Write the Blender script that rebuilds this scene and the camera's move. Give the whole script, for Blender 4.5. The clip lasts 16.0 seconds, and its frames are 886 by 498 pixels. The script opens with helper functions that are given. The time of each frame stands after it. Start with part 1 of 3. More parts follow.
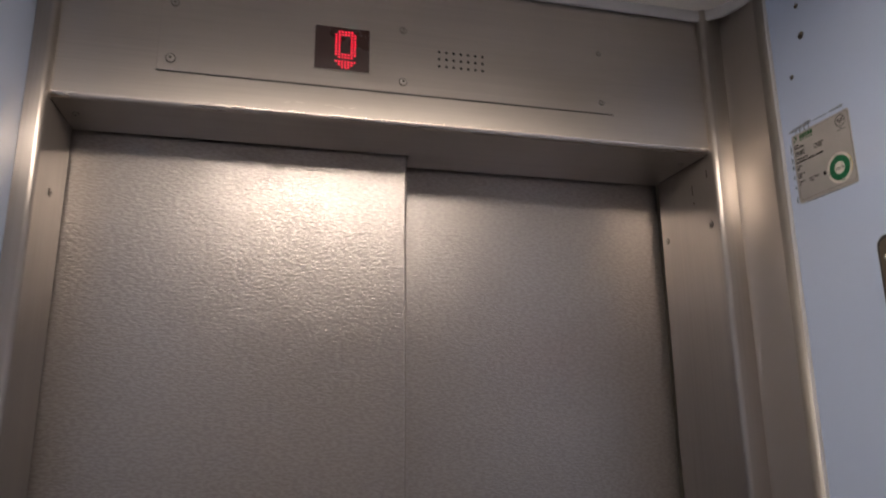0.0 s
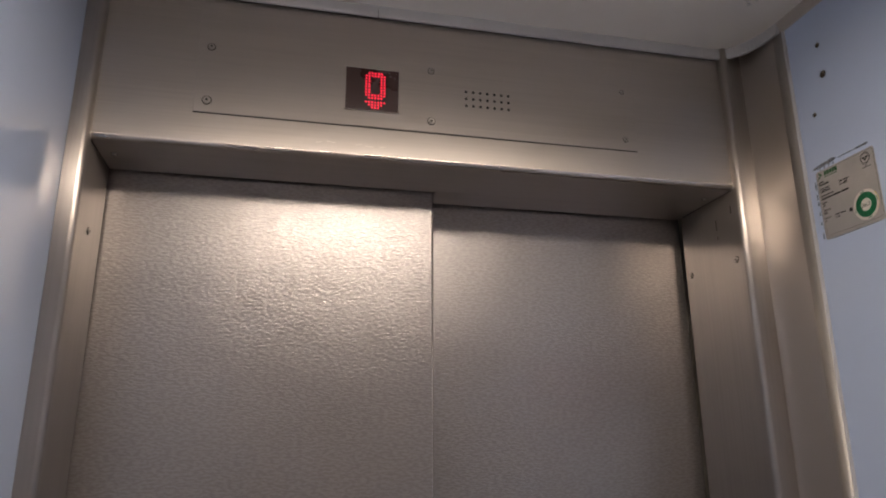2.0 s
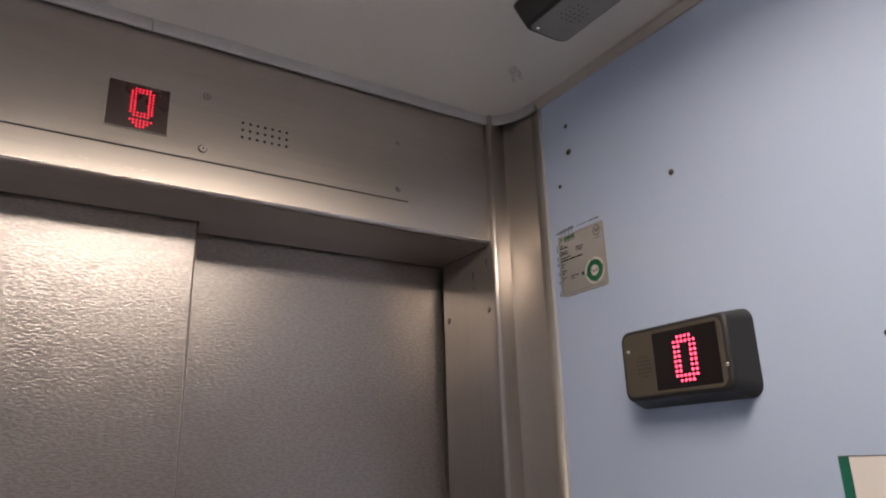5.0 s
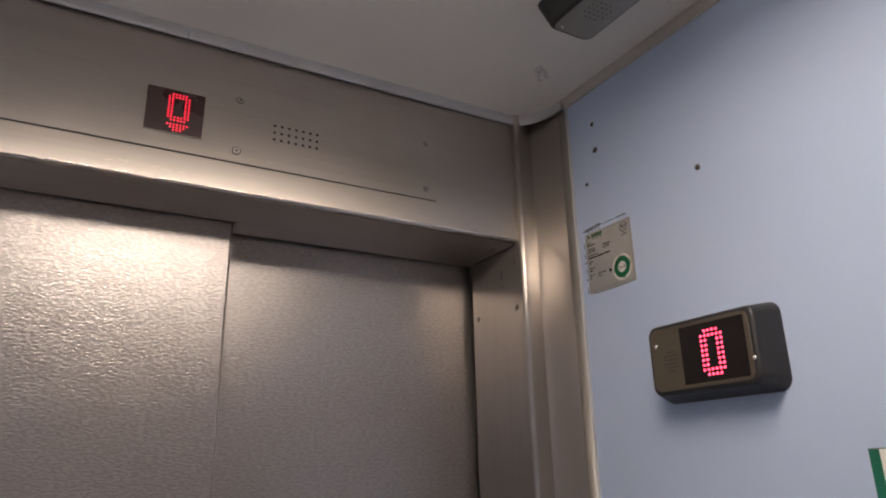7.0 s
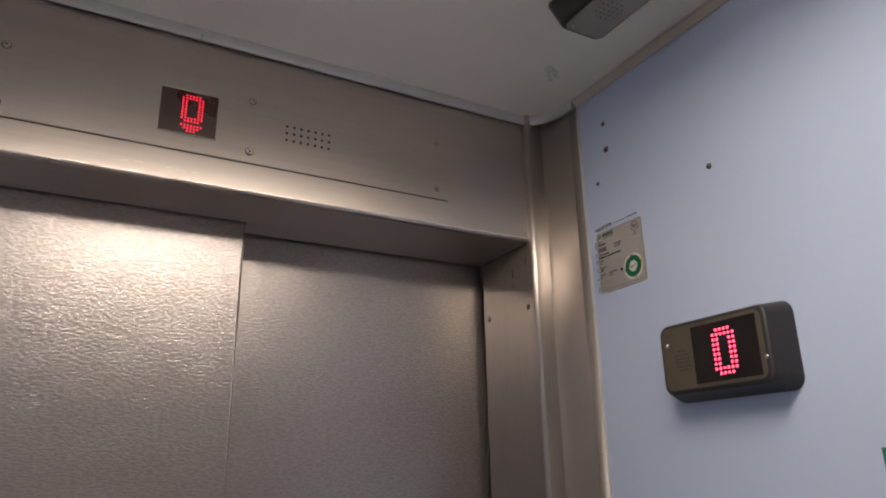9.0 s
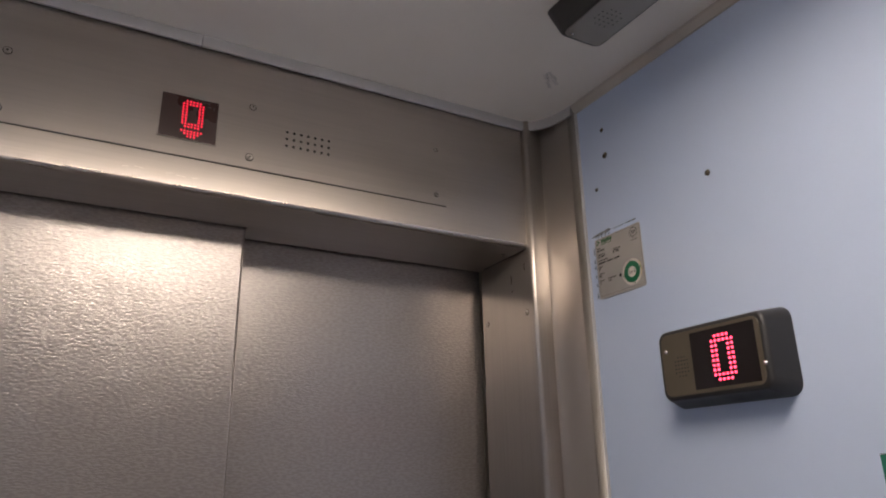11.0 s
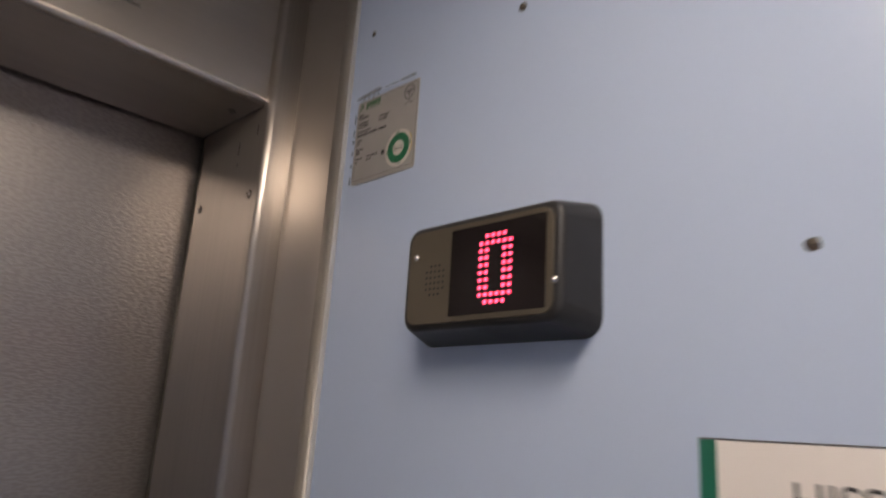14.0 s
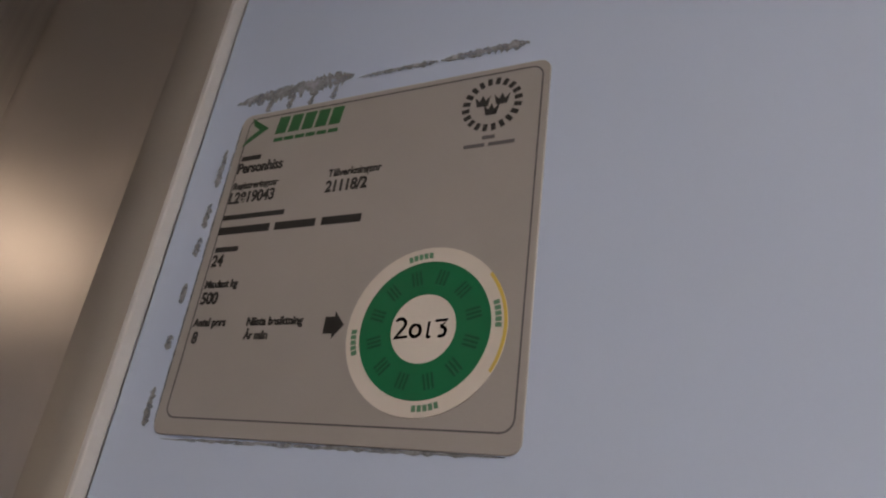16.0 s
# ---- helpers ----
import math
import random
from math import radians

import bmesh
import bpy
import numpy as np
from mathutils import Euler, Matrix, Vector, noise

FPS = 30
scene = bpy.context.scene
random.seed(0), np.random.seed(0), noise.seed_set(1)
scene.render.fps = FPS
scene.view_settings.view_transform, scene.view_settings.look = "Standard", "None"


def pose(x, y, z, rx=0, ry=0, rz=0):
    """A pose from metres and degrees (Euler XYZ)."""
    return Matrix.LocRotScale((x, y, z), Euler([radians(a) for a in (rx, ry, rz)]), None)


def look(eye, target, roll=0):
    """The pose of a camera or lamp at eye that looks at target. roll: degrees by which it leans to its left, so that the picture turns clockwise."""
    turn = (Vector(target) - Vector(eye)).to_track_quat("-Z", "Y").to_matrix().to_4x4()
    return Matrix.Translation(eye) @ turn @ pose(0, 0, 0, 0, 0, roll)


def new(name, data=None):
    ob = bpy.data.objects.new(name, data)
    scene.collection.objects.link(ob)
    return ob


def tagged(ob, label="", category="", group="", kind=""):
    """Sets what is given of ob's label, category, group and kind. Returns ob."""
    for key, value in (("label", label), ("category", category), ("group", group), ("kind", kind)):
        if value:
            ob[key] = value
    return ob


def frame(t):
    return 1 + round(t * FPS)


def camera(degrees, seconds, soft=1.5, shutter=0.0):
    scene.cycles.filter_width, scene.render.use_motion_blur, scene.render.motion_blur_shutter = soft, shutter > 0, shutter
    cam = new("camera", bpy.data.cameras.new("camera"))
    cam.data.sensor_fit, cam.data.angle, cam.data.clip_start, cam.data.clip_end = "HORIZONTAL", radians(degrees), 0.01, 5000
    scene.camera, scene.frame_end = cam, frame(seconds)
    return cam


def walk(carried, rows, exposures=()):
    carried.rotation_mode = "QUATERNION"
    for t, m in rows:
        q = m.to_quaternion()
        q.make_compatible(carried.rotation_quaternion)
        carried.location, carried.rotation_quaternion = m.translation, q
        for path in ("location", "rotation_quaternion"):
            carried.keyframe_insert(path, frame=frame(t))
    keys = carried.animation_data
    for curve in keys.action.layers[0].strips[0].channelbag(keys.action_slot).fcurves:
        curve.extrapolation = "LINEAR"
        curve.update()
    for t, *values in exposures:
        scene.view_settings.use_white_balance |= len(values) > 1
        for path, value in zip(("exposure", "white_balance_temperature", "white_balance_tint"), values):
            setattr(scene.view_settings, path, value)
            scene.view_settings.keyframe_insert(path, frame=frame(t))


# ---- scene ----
cam = camera(65.9, 16.0, soft=2.0, shutter=0.5)
PATH = [
    (0, (-0.17, -0.844, 1.628), (0.291, 1.047, 2.087), -0.5),
    (0.5, (-0.188, -0.848, 1.631), (0.255, 1.032, 2.152), 0.2),
    (1, (-0.192, -0.852, 1.64), (0.237, 1.032, 2.156), -0.9),
    (1.5, (-0.197, -0.851, 1.637), (0.228, 1.031, 2.166), -0.7),
    (2, (-0.197, -0.852, 1.637), (0.231, 1.026, 2.174), -0.4),
    (2.5, (-0.2, -0.852, 1.633), (0.244, 1.016, 2.193), -0.5),
    (3, (-0.2, -0.85, 1.641), (0.574, 0.893, 2.243), -1.0),
    (3.5, (-0.183, -0.844, 1.64), (0.877, 0.746, 2.229), -0.7),
    (4, (-0.172, -0.841, 1.64), (0.993, 0.682, 2.21), 0.3),
    (4.5, (-0.2, -0.851, 1.658), (0.89, 0.72, 2.246), -1.3),
    (7, (-0.198, -0.875, 1.641), (0.75, 0.774, 2.259), -1.3),
    (7.5, (-0.193, -0.877, 1.639), (0.744, 0.774, 2.267), -1.2),
    (8, (-0.201, -0.876, 1.64), (0.736, 0.775, 2.27), -1.0),
    (8.5, (-0.201, -0.876, 1.639), (0.723, 0.782, 2.269), -1.1),
    (9, (-0.201, -0.877, 1.638), (0.721, 0.786, 2.259), -1.1),
    (11.5, (-0.206, -0.878, 1.64), (0.725, 0.774, 2.275), -1.1),
    (12, (-0.203, -0.878, 1.64), (0.731, 0.772, 2.277), -1.1),
    (12.5, (-0.201, -0.88, 1.642), (0.732, 0.771, 2.276), -1.2),
    (13, (-0.191, -0.882, 1.641), (0.772, 0.753, 2.274), -0.1),
    (13.5, (-0.04, -0.811, 1.641), (1.132, 0.697, 2.234), 2.4),
    (13.7, (0.018, -0.77, 1.652), (1.266, 0.685, 2.223), 4.1),
    (14, (0.089, -0.664, 1.647), (1.453, 0.704, 2.162), 3.6),
    (14.5, (0.207, -0.454, 1.757), (1.612, 0.686, 2.609), 4.1),
    (14.7, (0.262, -0.364, 1.814), (1.745, 0.676, 2.662), 5.3),
    (15, (0.327, -0.281, 1.866), (1.89, 0.645, 2.703), 6.5),
    (15.5, (0.371, -0.251, 1.873), (2.019, 0.567, 2.658), 7.1),
    (16, (0.373, -0.25, 1.871), (1.982, 0.603, 2.699), 8.0),
]
walk(cam, [(t, look(eye, target, roll)) for t, eye, target, roll in PATH],
     exposures=((0, 0.04, 6500, 10), (13.0, 0.04, 6500, 10), (13.7, 0.0, 6550, 10), (14.5, -0.12, 6600, 10), (15.0, -0.08, 6600, 10), (16.0, 0.0, 6600, 10)))

# ---- world and exposure ----
world = bpy.data.worlds.new("world")
scene.world = world
world.use_nodes = True
world.node_tree.nodes["Background"].inputs[0].default_value = (0.02, 0.02, 0.022, 1)
world.node_tree.nodes["Background"].inputs[1].default_value = 0.2

# ---- plan, in metres ----
XW = 0.4995     # inner face of the car's side walls
XL = 0.472      # inner face of the left wall
YW = -0.0893    # where the side walls begin
YB = -1.25      # back wall of the car
HW = 0.45       # half the width between the jambs
ZH = 2.0        # underside of the header
ZT = 2.2175     # top of the header
ZC = 2.234      # ceiling


# ---- materials ----
def nodes_of(name):
    m = bpy.data.materials.new(name)
    m.use_nodes = True
    nt = m.node_tree
    return m, nt, nt.nodes["Principled BSDF"]


def coords(nt, scale, kind="Object"):
    tc = nt.nodes.new("ShaderNodeTexCoord")
    mp = nt.nodes.new("ShaderNodeMapping")
    mp.inputs["Scale"].default_value = scale
    nt.links.new(tc.outputs[kind], mp.inputs[0])
    return mp.outputs[0]


def noise_tex(nt, vec, scale, detail=4.0, rough=0.55, distort=0.0):
    n = nt.nodes.new("ShaderNodeTexNoise")
    n.inputs["Scale"].default_value = scale
    n.inputs["Detail"].default_value = detail
    n.inputs["Roughness"].default_value = rough
    n.inputs["Distortion"].default_value = distort
    nt.links.new(vec, n.inputs["Vector"])
    return n.outputs["Fac"]


def remap(nt, fac, lo, hi, a=0.3, b=0.7):
    r = nt.nodes.new("ShaderNodeMapRange")
    r.inputs[1].default_value, r.inputs[2].default_value = a, b
    r.inputs[3].default_value, r.inputs[4].default_value = lo, hi
    nt.links.new(fac, r.inputs[0])
    return r.outputs[0]


def mix_colour(nt, fac, c1, c2):
    x = nt.nodes.new("ShaderNodeMix")
    x.data_type = "RGBA"
    nt.links.new(fac, x.inputs[0])
    x.inputs[6].default_value, x.inputs[7].default_value = (*c1, 1), (*c2, 1)
    return x.outputs[2]


def bump_of(nt, fac, strength, distance):
    b = nt.nodes.new("ShaderNodeBump")
    b.inputs["Strength"].default_value, b.inputs["Distance"].default_value = strength, distance
    nt.links.new(fac, b.inputs["Height"])
    return b


def plain(name, c1, c2=None, rough=0.5, metal=0.0, big=6.0, fine=120.0, bump=0.1, dist=0.0006, spread=0.08):
    """A surface with soft blotches, a fine grain and uneven gloss."""
    m, nt, p = nodes_of(name)
    c2 = c2 or tuple(c * 0.86 for c in c1)
    v = coords(nt, (1, 1, 1))
    blot = noise_tex(nt, v, big, 5)
    grain = noise_tex(nt, v, fine, 3)
    nt.links.new(mix_colour(nt, remap(nt, blot, 0, 1), c1, c2), p.inputs["Base Color"])
    nt.links.new(remap(nt, blot, rough - spread, rough + spread), p.inputs["Roughness"])
    p.inputs["Metallic"].default_value = metal
    nt.links.new(bump_of(nt, grain, bump, dist).outputs[0], p.inputs["Normal"])
    return m


def level_brush(nt, p, amount):
    """Gloss that spreads along the level direction of an upright sheet."""
    g = nt.nodes.new("ShaderNodeNewGeometry")
    c = nt.nodes.new("ShaderNodeVectorMath")
    c.operation = "CROSS_PRODUCT"
    c.inputs[0].default_value = (0, 0, 1)
    nt.links.new(g.outputs["Normal"], c.inputs[1])
    a = nt.nodes.new("ShaderNodeVectorMath")
    a.inputs[1].default_value = (0.01, 0, 0)
    nt.links.new(c.outputs[0], a.inputs[0])
    nt.links.new(a.outputs[0], p.inputs["Tangent"])
    p.inputs["Anisotropic"].default_value = amount


def steel(name, c, rough, along, smear=3.0, bump=0.0, streak=0.001, level=0.0, metal=1.0, dull=0.70):
    """Brushed stainless steel; the brushing runs along the given local axis."""
    m, nt, p = nodes_of(name)
    fine = [260.0, 260.0, 260.0]
    fine[along] = 2.5
    lines = noise_tex(nt, coords(nt, fine), 1.0, 4, 0.7)
    wide = [14.0, 14.0, 14.0]
    wide[along] = 1.6
    smudge = noise_tex(nt, coords(nt, wide), 1.0, 5, 0.6)
    blot = noise_tex(nt, coords(nt, (1, 1, 1)), smear, 4)
    add = nt.nodes.new("ShaderNodeMath")
    add.operation = "ADD"
    nt.links.new(remap(nt, lines, -streak, streak), add.inputs[0])
    nt.links.new(remap(nt, smudge, rough - 0.012, rough + 0.018), add.inputs[1])
    nt.links.new(add.outputs[0], p.inputs["Roughness"])
    tone = nt.nodes.new("ShaderNodeMath")
    tone.operation = "MULTIPLY_ADD"
    nt.links.new(remap(nt, lines, 0.2, 1.0), tone.inputs[0])
    nt.links.new(remap(nt, smudge, 0.0, 0.7), tone.inputs[1])
    nt.links.new(remap(nt, blot, 0.0, 0.3), tone.inputs[2])
    nt.links.new(mix_colour(nt, tone.outputs[0], c, tuple(x * dull for x in c)), p.inputs["Base Color"])
    p.inputs["Metallic"].default_value = metal
    if level:
        level_brush(nt, p, level)
    if bump:
        nt.links.new(bump_of(nt, lines, bump, 0.0002).outputs[0], p.inputs["Normal"])
    return m


def embossed_steel():
    """Grained door sheet: short wavy ridges a few millimetres wide that lie mostly level."""
    m, nt, p = nodes_of("embossed_door_sheet")
    v = coords(nt, (140, 420, 190))
    ridges = noise_tex(nt, v, 1.0, 1.5, 0.45, 0.35)
    v2 = coords(nt, (1, 1, 1))
    blot = noise_tex(nt, v2, 4.0, 4)
    r = nt.nodes.new("ShaderNodeMapRange")
    r.interpolation_type = "SMOOTHSTEP"
    r.inputs[1].default_value, r.inputs[2].default_value = 0.36, 0.64
    nt.links.new(ridges, r.inputs[0])
    nt.links.new(bump_of(nt, r.outputs[0], 0.26, 0.0005).outputs[0], p.inputs["Normal"])
    # relief shading put into the colour: valleys darker, so the grain shows without highlights
    tone = nt.nodes.new("ShaderNodeMath")
    tone.operation = "MULTIPLY_ADD"
    nt.links.new(r.outputs[0], tone.inputs[0])
    tone.inputs[1].default_value = -0.7
    nt.links.new(remap(nt, blot, 0.7, 1.0), tone.inputs[2])
    nt.links.new(mix_colour(nt, tone.outputs[0], (0.435, 0.40, 0.375), (0.335, 0.31, 0.29)), p.inputs["Base Color"])
    nt.links.new(remap(nt, blot, 0.275, 0.305), p.inputs["Roughness"])
    p.inputs["Metallic"].default_value = 0.85
    level_brush(nt, p, 0.65)
    return m


def glow(name, c, strength):
    m, nt, p = nodes_of(name)
    p.inputs["Base Color"].default_value = (0.02, 0.02, 0.02, 1)
    p.inputs["Emission Color"].default_value = (*c, 1)
    p.inputs["Emission Strength"].default_value = strength
    return m


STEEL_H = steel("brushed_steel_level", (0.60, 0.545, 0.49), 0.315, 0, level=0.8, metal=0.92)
# header steel made lighter and glossier: part of the bend's glint is painted in
STEEL_GLINT = steel("steel_bend_glint", (0.72, 0.65, 0.58), 0.27, 0, level=0.75)
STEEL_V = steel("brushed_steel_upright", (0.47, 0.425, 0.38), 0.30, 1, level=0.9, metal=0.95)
STEEL_POST = steel("polished_steel_post", (0.48, 0.435, 0.39), 0.30, 2, level=0.93)
STEEL_COVE = steel("satin_steel_cove", (0.53, 0.487, 0.445), 0.29, 2, level=0.6, metal=0.88, dull=0.97)
DOOR_SHEET = embossed_steel()
DOOR_EDGE = plain("door_edge_metal", (0.34, 0.31, 0.28), rough=0.4, metal=0.8)
LAMINATE = plain("pale_blue_laminate", (0.480, 0.560, 0.715), (0.455, 0.535, 0.69), rough=0.13, big=2.2, fine=900, bump=0.05, dist=0.0002, spread=0.03)
BACK_PANEL = plain("grey_panel", (0.45, 0.43, 0.43), (0.41, 0.39, 0.39), rough=0.4, big=3)
CEILING_PAINT = plain("white_ceiling_sheet", (0.86, 0.82, 0.75), (0.80, 0.76, 0.69), rough=0.5, big=3.5, fine=300)
TRIM_GREY = plain("blue_grey_trim", (0.55, 0.54, 0.54), rough=0.4, metal=0.2, big=9)
TRIM_WARM = plain("warm_grey_trim", (0.52, 0.48, 0.43), rough=0.45, metal=0.2, big=9)
EDGE_TRIM = plain("satin_edge_trim", (0.44, 0.405, 0.36), rough=0.45, metal=0.45, big=8)
EDGE_BEAD = plain("white_edge_bead", (0.62, 0.61, 0.60), rough=0.3, big=8)
FLOOR_MAT = plain("grey_vinyl", (0.60, 0.57, 0.535), (0.54, 0.51, 0.48), rough=0.55, big=12)
DARK_GAP = plain("black_channel", (0.02, 0.019, 0.018), rough=0.6)
DARK_PLASTIC = plain("dark_grey_plastic", (0.026, 0.025, 0.025), (0.021, 0.020, 0.020), rough=0.42, big=14, fine=700, bump=0.25, dist=0.0003)
FACE_PLATE = plain("bronze_grey_face_plate", (0.16, 0.135, 0.10), (0.135, 0.115, 0.085), rough=0.35, metal=0.55, big=16, fine=500)
GREY_FACE = plain("grey_intercom_face", (0.30, 0.285, 0.26), (0.25, 0.235, 0.215), rough=0.4, metal=0.4, big=16, fine=500)
BLACK_WINDOW = plain("black_display_window", (0.010, 0.008, 0.008), (0.014, 0.010, 0.010), rough=0.16, big=9)
BROWN_WINDOW = plain("brown_black_display_window", (0.045, 0.02, 0.018), (0.036, 0.017, 0.015), rough=0.3, big=9)
CHROME = plain("chrome", (0.75, 0.72, 0.68), rough=0.18, metal=1.0)
SCUFF_LIGHT = plain("pale_scuff", (0.72, 0.67, 0.60), rough=0.5, metal=0.5, big=200)
SCREW_STEEL = plain("zinc_screw", (0.52, 0.48, 0.43), rough=0.45, metal=1.0, big=60)
HOLE_DARK = plain("dark_hole", (0.028, 0.022, 0.018), (0.055, 0.038, 0.026), rough=0.8, big=160)
LABEL_SILVER = plain("silver_grey_label", (0.41, 0.385, 0.36), (0.375, 0.355, 0.33), rough=0.42, metal=0.25, big=20, fine=900, bump=0.05)
SMUDGE = plain("faint_grey_smudge", (0.50, 0.47, 0.43), (0.60, 0.57, 0.52), rough=0.6, big=90)
sn = SMUDGE.node_tree
sn.links.new(remap(sn, noise_tex(sn, coords(sn, (1, 1, 1)), 160, 5, 0.7), 0.0, 0.16, 0.38, 0.68), sn.nodes["Principled BSDF"].inputs["Alpha"])
PRINT_DARK = plain("dark_print", (0.022, 0.021, 0.02), rough=0.6)
PRINT_GREY = plain("grey_print", (0.12, 0.115, 0.12), rough=0.6)
PRINT_GREEN = plain("green_print", (0.022, 0.12, 0.038), rough=0.55)
GREEN_STICKER = plain("green_sticker", (0.006, 0.155, 0.062), (0.005, 0.125, 0.05), rough=0.4, big=60)
GREEN_DARK = plain("dark_green_sticker_mark", (0.004, 0.09, 0.038), rough=0.45)
WHITE_STICKER = plain("white_sticker", (0.66, 0.60, 0.54), (0.60, 0.55, 0.49), rough=0.45, big=30)
YELLOW_EDGE = plain("yellow_sticker_edge", (0.65, 0.48, 0.10), rough=0.5)
RESIDUE = plain("grey_glue_residue", (0.24, 0.25, 0.26), (0.34, 0.355, 0.385), rough=0.8, big=130, fine=900, bump=0.4)
rn = RESIDUE.node_tree
rn.links.new(remap(rn, noise_tex(rn, coords(rn, (1, 1, 1)), 260, 5, 0.75), 0.10, 0.85, 0.30, 0.62), rn.nodes["Principled BSDF"].inputs["Alpha"])
SIGN_WHITE = plain("white_sign_plate", (0.80, 0.74, 0.69), (0.77, 0.71, 0.66), rough=0.35, big=8)
SIGN_GREEN = plain("green_sign_edge", (0.012, 0.14, 0.085), rough=0.4)
LED = glow("red_led", (1.0, 0.010, 0.045), 1.7)
LED_BRIGHT = glow("pink_red_led", (1.0, 0.045, 0.105), 6.0)
LAMP_SIDE = glow("faintly_lit_opal_side", (1.0, 0.855, 0.745), 1.8)
LAMP_WHITE = glow("lit_diffuser", (1.0, 0.855, 0.745), 19.0)
STAIR_GLOW = glow("lit_stair_lamp", (1.0, 0.86, 0.68), 420.0)
PORTAL_BLUE = plain("light_blue_enamel", (0.16, 0.34, 0.46), (0.13, 0.29, 0.40), rough=0.35, big=5)
PLASTER = plain("white_plaster", (0.74, 0.69, 0.60), (0.70, 0.65, 0.56), rough=0.85, big=3, fine=200, bump=0.3)
GREEN_WALL = plain("grey_green_wall_paint", (0.09, 0.14, 0.14), (0.08, 0.125, 0.125), rough=0.5, big=3)
TERRAZZO = plain("grey_terrazzo", (0.48, 0.46, 0.41), (0.36, 0.35, 0.31), rough=0.5, big=40, fine=300)
BLACK_IRON = plain("black_painted_iron", (0.02, 0.02, 0.021), rough=0.5)
OAK = plain("varnished_oak", (0.42, 0.21, 0.08), (0.33, 0.155, 0.055), rough=0.35, big=14)
GLASS_BLOCK = plain("frosted_glass_block", (0.62, 0.62, 0.56), (0.54, 0.55, 0.50), rough=0.2, big=30)
RIM_GREEN = plain("pale_green_print", (0.10, 0.24, 0.14), rough=0.55)
RED_SIGN = plain("red_sign", (0.55, 0.03, 0.025), rough=0.4)
WHITE_PAINT = plain("white_enamel", (0.78, 0.75, 0.68), (0.74, 0.71, 0.64), rough=0.4, big=4)


# ---- mesh helpers ----
def smooth(bm, angle=35):
    for f in bm.faces:
        f.normal_update()
        f.smooth = max(abs(c) for c in f.normal) < 0.99999
    lim = radians(angle)
    for e in bm.edges:
        if len(e.link_faces) == 2 and e.calc_face_angle(0.0) > lim:
            e.smooth = False
    return bm


def box(x0, x1, y0, y1, z0, z1, bevel=0.0, seg=2):
    bm = bmesh.new()
    bmesh.ops.create_cube(bm, size=1.0)
    for v in bm.verts:
        v.co = Vector(((x0 + x1) / 2 + v.co.x * (x1 - x0), (y0 + y1) / 2 + v.co.y * (y1 - y0), (z0 + z1) / 2 + v.co.z * (z1 - z0)))
    if bevel:
        bmesh.ops.bevel(bm, geom=bm.edges[:], offset=bevel, segments=seg, profile=0.5, affect="EDGES")
        smooth(bm)
    return bm


def outline_round(w, h, r, seg=6):
    pts = []
    for cx, cy, a in ((w / 2 - r, h / 2 - r, 0), (-w / 2 + r, h / 2 - r, 90), (-w / 2 + r, -h / 2 + r, 180), (w / 2 - r, -h / 2 + r, 270)):
        for i in range(seg + 1):
            t = radians(a + 90 * i / seg)
            pts.append((cx + r * math.cos(t), cy + r * math.sin(t)))
    return pts


def prism(pts, z0, z1, bevel=0.0):
    """A flat outline in x, y raised from z0 to z1; bevel rounds the upper rim."""
    bm = bmesh.new()
    low = [bm.verts.new((x, y, z0)) for x, y in pts]
    f = bm.faces.new(low)
    if f.normal.z == 0:
        f.normal_update()
    up = bmesh.ops.extrude_face_region(bm, geom=[f])
    top = [v for v in up["geom"] if isinstance(v, bmesh.types.BMVert)]
    for v in top:
        v.co.z = z1
    if bevel:
        rim = [e for e in bm.edges if all(abs(v.co.z - z1) < 1e-7 for v in e.verts)]
        bmesh.ops.bevel(bm, geom=rim, offset=bevel, segments=3, profile=0.5, affect="EDGES")
    bmesh.ops.recalc_face_normals(bm, faces=bm.faces[:])
    return smooth(bm)


def plate(cx, cy, w, h, r, z0, z1, bevel=0.0, seg=6):
    return prism([(cx + x, cy + y) for x, y in outline_round(w, h, r, seg)], z0, z1, bevel)


def disc(cx, cy, r, z0, z1, seg=20, bevel=0.0, r0=0.0):
    if not r0:
        return prism([(cx + r * math.cos(2 * math.pi * i / seg), cy + r * math.sin(2 * math.pi * i / seg)) for i in range(seg)], z0, z1, bevel)
    bm = bmesh.new()
    rings = []
    for rr, z in ((r, z0), (r, z1), (r0, z1), (r0, z0)):
        rings.append([bm.verts.new((cx + rr * math.cos(2 * math.pi * i / seg), cy + rr * math.sin(2 * math.pi * i / seg), z)) for i in range(seg)])
    for a in range(4):
        b = (a + 1) % 4
        for i in range(seg):
            j = (i + 1) % seg
            bm.faces.new((rings[a][i], rings[a][j], rings[b][j], rings[b][i]))
    bmesh.ops.recalc_face_normals(bm, faces=bm.faces[:])
    return smooth(bm)


def join(*parts_):
    """One bmesh out of several pieces of the same part."""
    out = bmesh.new()
    for b in parts_:
        me = bpy.data.meshes.new("tmp")
        b.to_mesh(me)
        b.free()
        out.from_mesh(me)
        bpy.data.meshes.remove(me)
    return out


